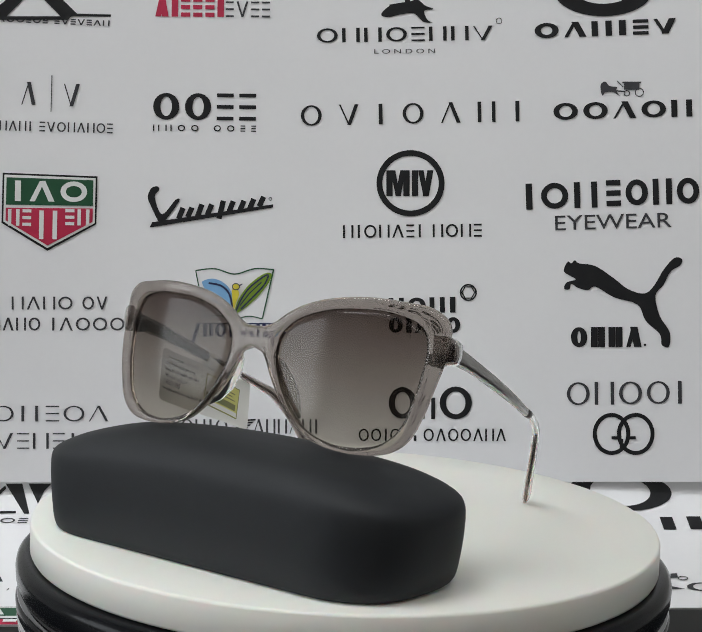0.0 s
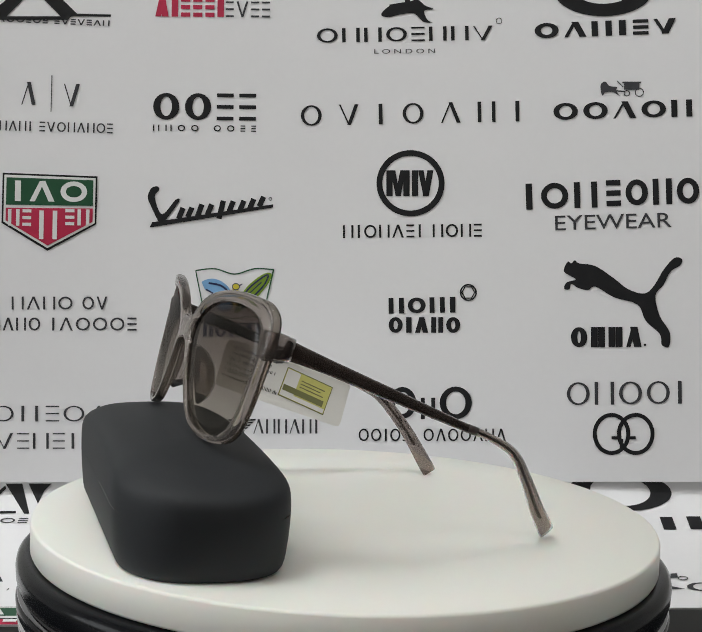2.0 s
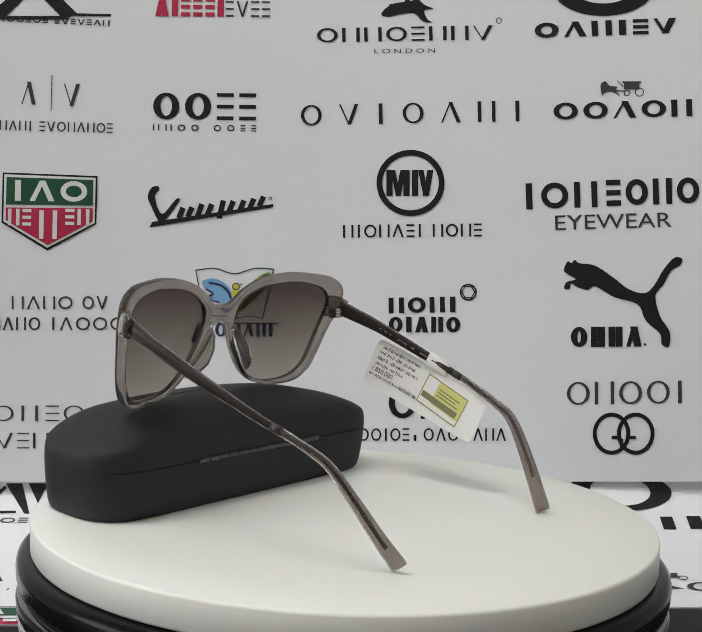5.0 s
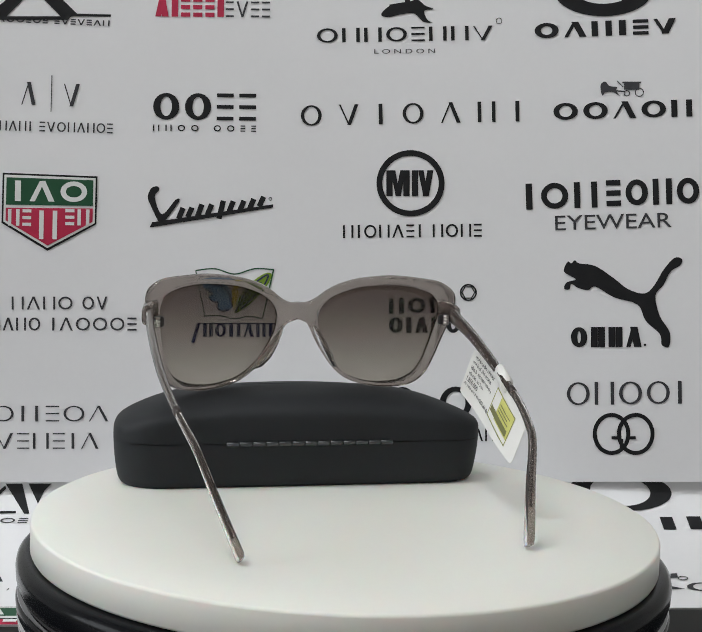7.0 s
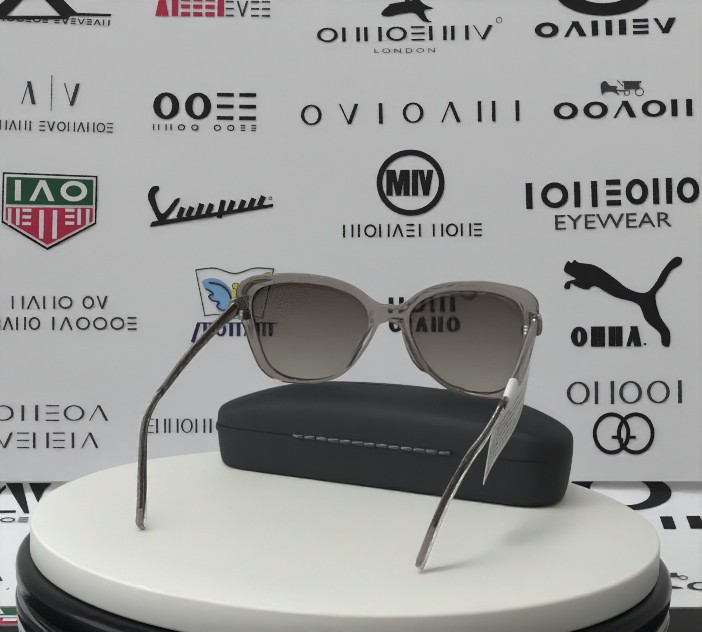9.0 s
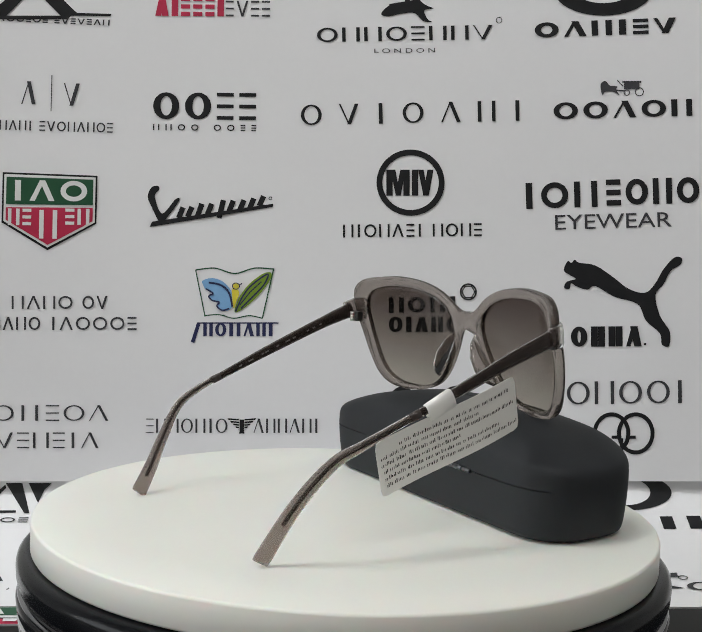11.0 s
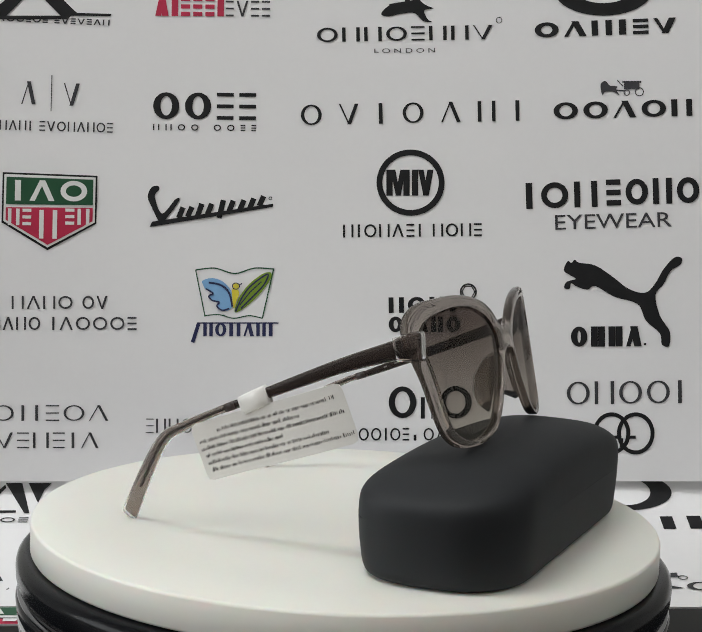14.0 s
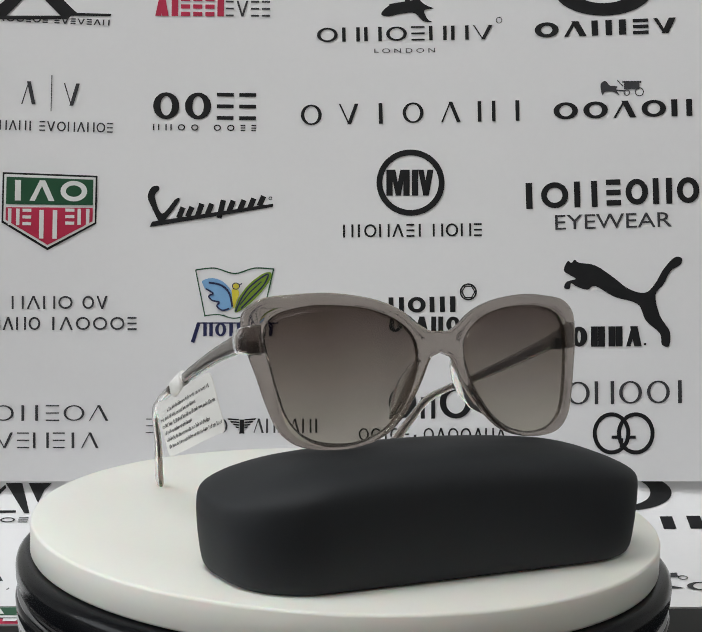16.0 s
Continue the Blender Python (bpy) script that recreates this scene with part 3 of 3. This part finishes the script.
def case():
    ob = new("glasses_case")
    A, B = 83.6, 31.5
    profile = spline(CASE_SHAPE, 6, False)

    def shell(heights, mat=CASE, inset=0.0, steps=128):
        vs, fs = [], []
        for h in heights:
            side, end = (float(np.interp(h, [p.x for p in profile], [p[k] for p in profile])) + inset for k in (1, 2))
            a, b = A - end, B - side
            r = min(0.85 * b, a * 0.98)
            ring = []
            for k in range(steps):
                # straight along the hinge, longer on the opening side than at the hinge
                q, f = divmod(k, steps // 4)
                t = math.pi / 2 * (q + f / (steps // 4))
                sx, sy = (1, -1, -1, 1)[q], (1, 1, -1, -1)[q]
                x, y = sx * (a - r) + r * math.cos(t), sy * (b - r) + r * math.sin(t)
                x *= 1 + 0.06 * (y / b) ** 2
                y *= 1 - (0.335 if y < 0 else -0.11) * (x / a) ** 2 * (b / B)
                ring.append((x * (1 + 0.057 * y / B), y))
            # even steps round the outline, corners eased
            p = np.array(ring + ring[:1])
            run = np.concatenate([[0], np.cumsum(np.hypot(*np.diff(p, axis=0).T))])
            even = np.linspace(0, run[-1], steps + 1)[:-1]
            p = np.stack([np.interp(even, run, p[:, 0]), np.interp(even, run, p[:, 1])], 1)
            for _ in range(4):
                p = (np.roll(p, 1, 0) + 2 * p + np.roll(p, -1, 0)) / 4
            for x, y in p:
                gap = 0.18 if y > 0.9 * b else 0.0
                zz = h if h < 20.6 else 20.6 + (h - 20.6) * 0.885 * (1 - 0.28 * (x / 75) ** 2)
                vs.append(Vector((x, y, zz - gap if 20.5 < h < 20.6 else zz + gap if 20.6 < h < 20.7 else zz)) * MM)
        n = len(heights)
        for i in range(n - 1):
            for k in range(steps):
                j = (k + 1) % steps
                fs.append([i * steps + k, i * steps + j, (i + 1) * steps + j, (i + 1) * steps + k])
        if heights[0] == 0:
            fs.append([k for k in range(steps)][::-1])
        elif heights[-1] > 40:
            fs.append([(n - 1) * steps + k for k in range(steps)])
        return tidy(mesh_of("shell", vs, fs, mat, True))
    part("base", shell((0, 0.3, 0.7, 1.2, 2.4, 4, 6, 9, 12, 16, 20, 20.58)), ob)
    part("lid", shell([20.66, 21, 23, 25, 27.5, 30, 32, 33.5] + [34.5 + 0.5 * k for k in range(21)] + [44.75, 45, 45.15, 45.3, 45.4]), ob)
    part("seam", shell((20.3, 20.5, 20.74, 20.9), CASEDARK, 0.5), ob, "fine seam between lid and base")
    # the row of hinge knuckles at the back
    for k in range(13):
        x = -38 + 76 * (k + 0.5) / 13
        vs, fs = sweep([Vector((x - 2.75 + q, B * 1.056 + 0.2, 20.5)) for q in (0, 0.3, 5.2, 5.5)], [1.5, 2.1, 2.1, 1.5], [1.5, 2.1, 2.1, 1.5], 2.0, 10, Vector((0, 0, 1)))
        part("hinge_knuckle", mesh_of("hinge_knuckle", *mm((vs, fs)), HINGEMETAL, True), ob)
    tagged(ob, "closed black leatherette hard glasses case on the plate", "glasses case")
    return ob


# ---- sunglasses ----
# one half of the front, from the bridge outwards: along the brow and back along the cheek
OUTER = ((0, 81.3), (3.8, 81.4), (8.2, 83.4), (13.4, 87.3), (20.2, 90.7), (29.8, 93.2), (43.2, 94.4), (56.1, 93.5), (65.4, 91.8), (71.1, 87), (71.5, 79.3), (70.4, 72.7), (68.4, 65.1),
         (66.1, 56.6), (62.6, 48.1), (57.1, 43.2), (49.5, 41.4), (38.4, 41.6), (27.4, 44.4), (19.7, 49.7), (13.7, 57), (9, 64.3), (6, 69.9), (3.3, 73.1), (0, 74))
INNER = ((63.6, 67.6), (64.8, 77.5), (63.2, 83.7), (58.9, 87.4), (49.3, 89.8), (40.2, 90), (32.8, 89.6), (25.1, 88.1), (16.5, 84.5), (10.8, 78.2), (10.5, 69.1), (14.4, 59.6),
         (19.3, 52.5), (25.3, 47.4), (32.7, 44.5), (40.6, 43.4), (49.8, 44.3), (56.1, 47.5), (59.7, 52.5), (61.8, 59))
LEAN = 0.2012              # the lower edge stands forward of the brow
ROLLG = 0.0078            # the frame lies a touch lower at its left-hand wearer's side


def front_at(x, h, out):
    """A place on the front: x across, h the height, out forward of its middle layer."""
    w = -3.4 - (95 - h) * LEAN - 10.8 * (1 - (x / 72) ** 2) - out
    if x < 0:     # this corner is bent back to fit its outline in the camera's view
        w += 3.0 * math.exp(-((x + 70) ** 2 + (h - 82) ** 2) / 130)
    return Vector((x, w, h - x * ROLLG + out * 0.18)) * MM


def crossing(line, c, d):
    """How far from c along d a closed line lies (its farthest crossing)."""
    best = 0.0
    for (ax, ay), (bx, by) in zip(line, line[1:] + line[:1]):
        ex, ey = bx - ax, by - ay
        det = d[0] * -ey + ex * d[1]
        if abs(det) > 1e-9:
            r = ((ax - c[0]) * -ey + ex * (ay - c[1])) / det
            k = (d[0] * (ay - c[1]) - d[1] * (ax - c[0])) / det
            if -1e-6 <= k <= 1 + 1e-6 and r > best:
                best = r
    return best


def frame_mesh():
    """The rim round one lens, rounded on both edges, mirrored and welded at the bridge."""
    half = [(p.x, p.y) for p in spline([(x, h, 0) for x, h in OUTER], 6, False)]
    hole = [(p.x, p.y) for p in spline([(x, h, 0) for x, h in INNER], 6)]
    c = (36.5, 67.6)
    lo, hi = (math.atan2(half[k][1] - c[1], half[k][0] - c[0]) for k in (-1, 0))
    bridge = [hi + (lo - hi) * k / 8 for k in range(9)]
    angles = [lo + (hi + 2 * math.pi - lo) * k / 208 for k in range(1, 208)] + bridge
    steps, deep, power = 20, 1.9, 4.0
    rows = []
    for n, a in enumerate(angles):
        d = (math.cos(a), math.sin(a))
        r0, r1 = crossing(hole, c, d), crossing(half, c, d)
        if n >= 207:
            r1 = -c[0] / d[0]
        row = []
        for k in range(steps):
            q = 2 * math.pi * (k + 0.5) / steps
            ca, sa = math.cos(q), math.sin(q)
            f = (abs(ca) ** power + abs(sa) ** power) ** (-1 / power)
            u, z = ca * f, sa * f * deep
            if n >= 207 and u > 0.5:
                u, z = 1.0, math.copysign(deep, sa) if abs(sa) > 0.45 else z
            r = (r0 + r1) / 2 + u * (r1 - r0) / 2
            row.append((c[0] + d[0] * r, c[1] + d[1] * r, z))
        rows.append(row)
    vs, fs, m = [], [], len(angles)
    for side in (1, -1):
        o = len(vs)
        vs += [front_at(side * max(x, 0.0), h, z) for row in rows for x, h, z in row]
        for n in range(m):
            for k in range(steps):
                l = (k + 1) % steps
                q = [(n, k), ((n + 1) % m, k), ((n + 1) % m, l), (n, l)]
                if all(rows[a][b][0] < 0.02 for a, b in q):
                    continue
                q = [o + a * steps + b for a, b in q]
                fs.append(q if side > 0 else q[::-1])
    me = mesh_of("front_frame", vs, fs, FRAME, True)
    bm = bmesh.new()
    bm.from_mesh(me)
    bmesh.ops.remove_doubles(bm, verts=bm.verts, dist=2e-5)
    bmesh.ops.recalc_face_normals(bm, faces=bm.faces)
    bm.to_mesh(me)
    bm.free()
    return me


def lens_mesh(side):
    hole = [(p.x, p.y) for p in spline([(x, h, 0) for x, h in INNER], 5)]
    cx, ch = 36.5, 67.6
    n, rings = len(hole), 8
    vs, fs = [], []
    for face in (0.7, -0.7):
        vs.append(front_at(side * cx, ch, face + 1.4))
        for r in range(1, rings + 1):
            k = r / rings
            for x, h in hole:
                vs.append(front_at(side * (cx + (x - cx) * k * 1.012), ch + (h - ch) * k * 1.012, face + 1.4 * (1 - k * k)))
    m = 1 + n * rings
    for o in (0, m):
        for i in range(n):
            j = (i + 1) % n
            tri = [o, o + 1 + i, o + 1 + j]
            fs.append(tri)
            for r in range(rings - 1):
                a = o + 1 + r * n
                fs.append([a + i, a + n + i, a + n + j, a + j])
    for i in range(n):
        j, a = (i + 1) % n, 1 + (rings - 1) * n
        fs.append([a + i, a + j, m + a + j, m + a + i])
    return tidy(mesh_of("lens", vs, fs, LENS, True))


RIGHT = ((70.2, -2.5, 76.6), (71.6, 11.3, 71), (72.3, 31, 62.6), (72.0, 47.5, 55.6), (70.6, 65, 48.2), (69.2, 77.5, 43.2), (66.4, 89.5, 36.0), (62.4, 98, 24.2), (58.2, 105.4, 12.2), (54.5, 112.6, 1.9))
LEFT = ((-70.4, -2.5, 77.6), (-71.2, 18, 70.5), (-71.6, 33.5, 64), (-71.5, 47.5, 58), (-71.1, 58.4, 53.4), (-70.4, 70.5, 48.2), (-68.6, 83, 42), (-65.8, 93, 36), (-60.3, 103.8, 21.4), (-55.2, 114.8, 1.4))


def temple(name, knots, glasses):
    path = spline(knots, 6, False)
    n = len(path)
    s = [i / (n - 1) for i in range(n)]
    cut = next(i for i, q in enumerate(s) if q > 0.47)
    high = [float(np.interp(q, (0, 0.05, 0.12, 0.3, 0.46, 0.56, 0.7, 0.85, 1.0), (7.4, 6.4, 5.3, 4.3, 3.1, 2.9, 3.9, 5.4, 7.0))) for q in s]
    thick = [float(np.interp(q, (0, 0.1, 0.45, 1.0), (3.6, 3.2, 2.6, 2.9))) for q in s]
    t = part(name, mesh_of("temple", *mm(sweep(path[:cut + 1], high[:cut + 1], thick[:cut + 1])), ARM, True), glasses, "dark-cored translucent grey temple arm")
    part("core", mesh_of("core", *mm(sweep(path[1:cut + 1], [0.7 * h for h in high[1:cut + 1]], [1.7] * cut)), CORE, True), t, "dark core strip inside the arm")
    end = path[cut:]
    high[-1], thick[-1] = high[-1] * 0.93, thick[-1] * 0.7
    tip = part("temple_tip", mesh_of("temple_tip", *mm(sweep(end, high[cut:], thick[cut:])), TIP, True), t, "clear taupe tip")
    # wire broadened across the tip, standing in for its edge-on darkness
    wire = path[cut:n - 4]
    part("wire", mesh_of("wire", *mm(sweep(wire, [1.35] * len(wire), [1.9] * len(wire), 2.0, 8)), CORE, True), t, "dark core wire, broadened to darken the tip edge-on")
    collar = path[cut - 1:cut + 2]
    part("collar", mesh_of("collar", *mm(sweep(collar, [high[cut] + 0.2] * 3, [thick[cut] + 0.2] * 3)), CORE, True), t, "dark joint collar")
    # faint pale print along the inner face
    inner = -1 if knots[0][0] > 0 else 1
    bars = []
    for a, length in ((0.13, 1.2), (0.15, 1.6), (0.185, 1.2), (0.205, 2.0), (0.235, 2.6), (0.265, 1.6), (0.30, 2.2), (0.325, 1.4), (0.355, 2.8), (0.39, 1.6)):
        i = int(a * (n - 1))
        d = (path[i + 1] - path[i]).normalized()
        o = path[i] + Vector((inner * (thick[i] / 2 + 0.05), 0, 0.2))
        bars.append(sweep([o, o + d * length], [0.7, 0.7], [0.08, 0.08], 4.0, 8))
    part("print", mesh_of("print", *mm(join(*bars)), PALEPRINT), t, "faint pale print")
    return t


def sunglasses():
    g = new("sunglasses")
    part("front_frame", frame_mesh(), g, "smoky translucent butterfly-shaped front frame")
    for side in (1, -1):
        part("lens", lens_mesh(side), g, "brown-grey gradient lens")
        # nose pads, hinge blocks and their pins
        pad = [front_at(side * x, h, -k) for x, h, k in ((7.2, 71.5, 2.6), (9.0, 68.4, 4.4), (11.6, 63.8, 5.8), (14.6, 58.9, 6.0), (17.4, 54.7, 4.8), (20.3, 51.4, 3.0))]
        vs, fs = sweep([v / MM for v in pad], [1.5, 5.6, 8.4, 8.6, 6.2, 1.6], [1.2, 2.2, 2.8, 2.8, 2.2, 1.0], 2.6, 14, Vector((1, 0, 0)))
        part("nose_pad", mesh_of("nose_pad", *mm((vs, fs)), FRAME, True), g)
        hx, hz = side * 66.4, 74.2 + (0.9 if side < 0 else -0.6)
        hinge = part("hinge", mesh_of("hinge", *mm(box(hx - 2.4, -5.2, hz - 2.2, hx + 2.0, -1.8, hz + 2.2, 0.4)), HINGEMETAL), g, "small dark steel hinge")
        for k in (-1.5, 0, 1.5):
            vs, fs = sweep([Vector((hx + 0.6 * side, -1.2, hz + k + q)) for q in (-0.65, 0.65)], [2.6, 2.6], [2.6, 2.6], 2.0, 12, Vector((1, 0, 0)))
            part("knuckle", mesh_of("knuckle", *mm((vs, fs)), STEEL, True), hinge)
        ez = 77.2 if side > 0 else 78.2
        vs, fs = sweep([Vector((side * x, y, ez + d)) for x, y, d in ((66.5, -8.4, 0.3), (69.0, -7.0, 0.2), (70.8, -4.8, 0), (71.4, -2.4, -0.6), (71.6, -0.4, -1.2))], [10.5, 10.2, 9.6, 8.8, 8.2], [2.6, 3.6, 4.4, 4.4, 4.2], 3.2, 16, Vector((1, 0, 0)))
        part("end_piece", mesh_of("end_piece", *mm((vs, fs)), ENDS, True), g)
    temple("temple", RIGHT, g)
    temple("temple", LEFT, g)
    return tagged(g, "translucent grey butterfly sunglasses with gradient lenses, resting on the case", "sunglasses")


# ---- price tag ----
TAG_AT = Matrix.Translation(Vector((-73.2, 19.0, 64.6)) * MM)


def tag_place(x, y, lift):
    """x runs back along the arm, y down, both in millimetres; the tag swings in a little towards its foot."""
    a, b = Vector((0.03, 0.941, -0.338)), Vector((0.17, -0.31, -0.935))
    n = a.cross(b).normalized()
    sag = 0.8 * math.sin(x * 0.09)
    return (a * x + b * y + n * (lift + sag)) * MM


def price_tag():
    t = new("price_tag")
    vs, fs, nx, ny = [], [], 26, 8

    def corner(x, y):
        # rounded corners
        r = 2.2
        dx, dy = max(r - x, x - (64.2 - r), 0), max(r - y, y - (22.2 - r), 0)
        d = math.hypot(dx, dy)
        if dx and dy and d > r:
            x += (dx - dx * r / d) * (1 if x < 30 else -1)
            y += (dy - dy * r / d) * (1 if y < 10 else -1)
        return x, y
    for lift in (0.12, -0.12):
        for i in range(nx + 1):
            for j in range(ny + 1):
                vs.append(tag_place(*corner(64.2 * i / nx, 22.2 * j / ny), lift))
    q = (nx + 1) * (ny + 1)
    for i in range(nx):
        for j in range(ny):
            a = i * (ny + 1) + j
            fs.append([a, a + 1, a + ny + 2, a + ny + 1])
            fs.append([q + a, q + a + ny + 1, q + a + ny + 2, q + a + 1])
    rim = [j for j in range(ny + 1)] + [i * (ny + 1) + ny for i in range(1, nx + 1)] + [nx * (ny + 1) + j for j in range(ny - 1, -1, -1)] + [i * (ny + 1) for i in range(nx - 1, 0, -1)]
    fs += [[rim[k], q + rim[k], q + rim[(k + 1) % len(rim)], rim[(k + 1) % len(rim)]] for k in range(len(rim))]
    part("panel", tidy(mesh_of("panel", vs, fs, PAPER)), t)
    # sleeve round the arm
    path = [Vector((1.2, 28.0, -6.9)), Vector((1.3, 33, -9.3)), Vector((1.4, 38.4, -12.0))]
    part("sleeve", mesh_of("sleeve", *mm(sweep(path, [7.2, 7.0, 6.8], [3.9, 3.8, 3.7])), PAPER, True), t, "white film sleeve round the arm")
    rng = random.Random(4)

    def words(x0, x1, y0, y1, lift, name):
        p, x = Print(), x0
        while x < x1:
            e = min(x + rng.uniform(1.6, 5.0), x1)
            k = x
            while k < e - 0.25:
                p.bar(k, y0 + rng.choice((0, 0.45, 0.45, 0.6)), min(k + rng.uniform(0.22, 0.46), e), y1 - rng.choice((0, 0, 0.25)))
                k += rng.uniform(0.6, 0.85)
            x = e + 0.7
        if lift < 0:
            p.f = [f[::-1] for f in p.f]
        p.on(t, INK, name, lift, place=tag_place)
    for k, (a, e) in enumerate(((11, 61), (2, 46), (2, 63), (3, 37), (3, 55), (3, 64))):
        words(65 - e, 65 - a, 3.5 + 2.8 * k, 5.1 + 2.8 * k, 0.22 if OUT_SIDE > 0 else -0.22, "text_line")
    for k, (a, e) in enumerate(((4, 26), (3, 24), (3, 27), (3, 19), (3, 17), (2, 30))):
        if k != 4:
            words(a, e, 1.8 + 2.75 * k, 3.6 + 2.75 * k, -0.22 if OUT_SIDE > 0 else 0.22, "text_line")
    inner = -1 if OUT_SIDE > 0 else 1
    tilt, hub = 5, (43, 11)
    p = Print(tilt, hub).cloth(31, 4.2, 55, 18.2)
    rim = Print(tilt, hub).cloth(31, 4.2, 55, 4.6, 12, 1).cloth(31, 17.8, 55, 18.2, 12, 1).cloth(31, 4.6, 31.4, 17.8, 1, 6).cloth(54.6, 4.6, 55, 17.8, 1, 6)
    pale = Print(tilt, hub).cloth(31.6, 4.8, 38.2, 17.6, 4, 6).cloth(38.2, 15.6, 54.4, 17.6, 8, 1)
    d = Print(tilt, hub).cloth(32, 12.2, 53, 15.0, 12, 2)
    tiny = Print(tilt, hub)
    for k in range(3):
        tiny.cloth(39.5, 7.4 + 1.5 * k, 52 - 2 * (k % 2), 7.9 + 1.5 * k, 12, 1)
    for item, mat, lift, name in ((p, YELLOWFILM, 0.2, "sticker"), (pale, PAPER, 0.26, "sticker_patch"), (rim, OLIVEINK, 0.3, "sticker_border"), (d, OLIVEINK, 0.32, "sticker_bar"), (tiny, OLIVEINK, 0.32, "sticker_text")):
        item.on(t, mat, name, inner * lift, place=tag_place)
    lettering("1.850.000", t, INK, 2.6, 12.7, 14.2, 14.9, 0, "black printed price", tag_place, inner * 0.24)
    return tagged(t, "white film price tag with yellow sticker hanging from an arm", "price tag")


OUT_SIDE = 1


# ---- what turns ----
def motions():
    times = [0.25 * k for k in range(65)]

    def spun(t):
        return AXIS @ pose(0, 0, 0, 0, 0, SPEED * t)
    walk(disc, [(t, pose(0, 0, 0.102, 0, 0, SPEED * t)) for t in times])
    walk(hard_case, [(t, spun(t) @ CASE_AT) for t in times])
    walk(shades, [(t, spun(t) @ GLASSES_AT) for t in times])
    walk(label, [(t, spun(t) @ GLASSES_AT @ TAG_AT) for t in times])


CASE_AT = pose(-0.0399, -0.0625, 0, 0, 0, -34.1) @ pose(0.0014, 0, 0)
GLASSES_AT = pose(-0.0227, -0.0422, 0, 0, 0, -30.52)
room()
backdrop()
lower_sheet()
stand, disc = turntable()
hard_case = case()
shades = sunglasses()
label = price_tag()
motions()
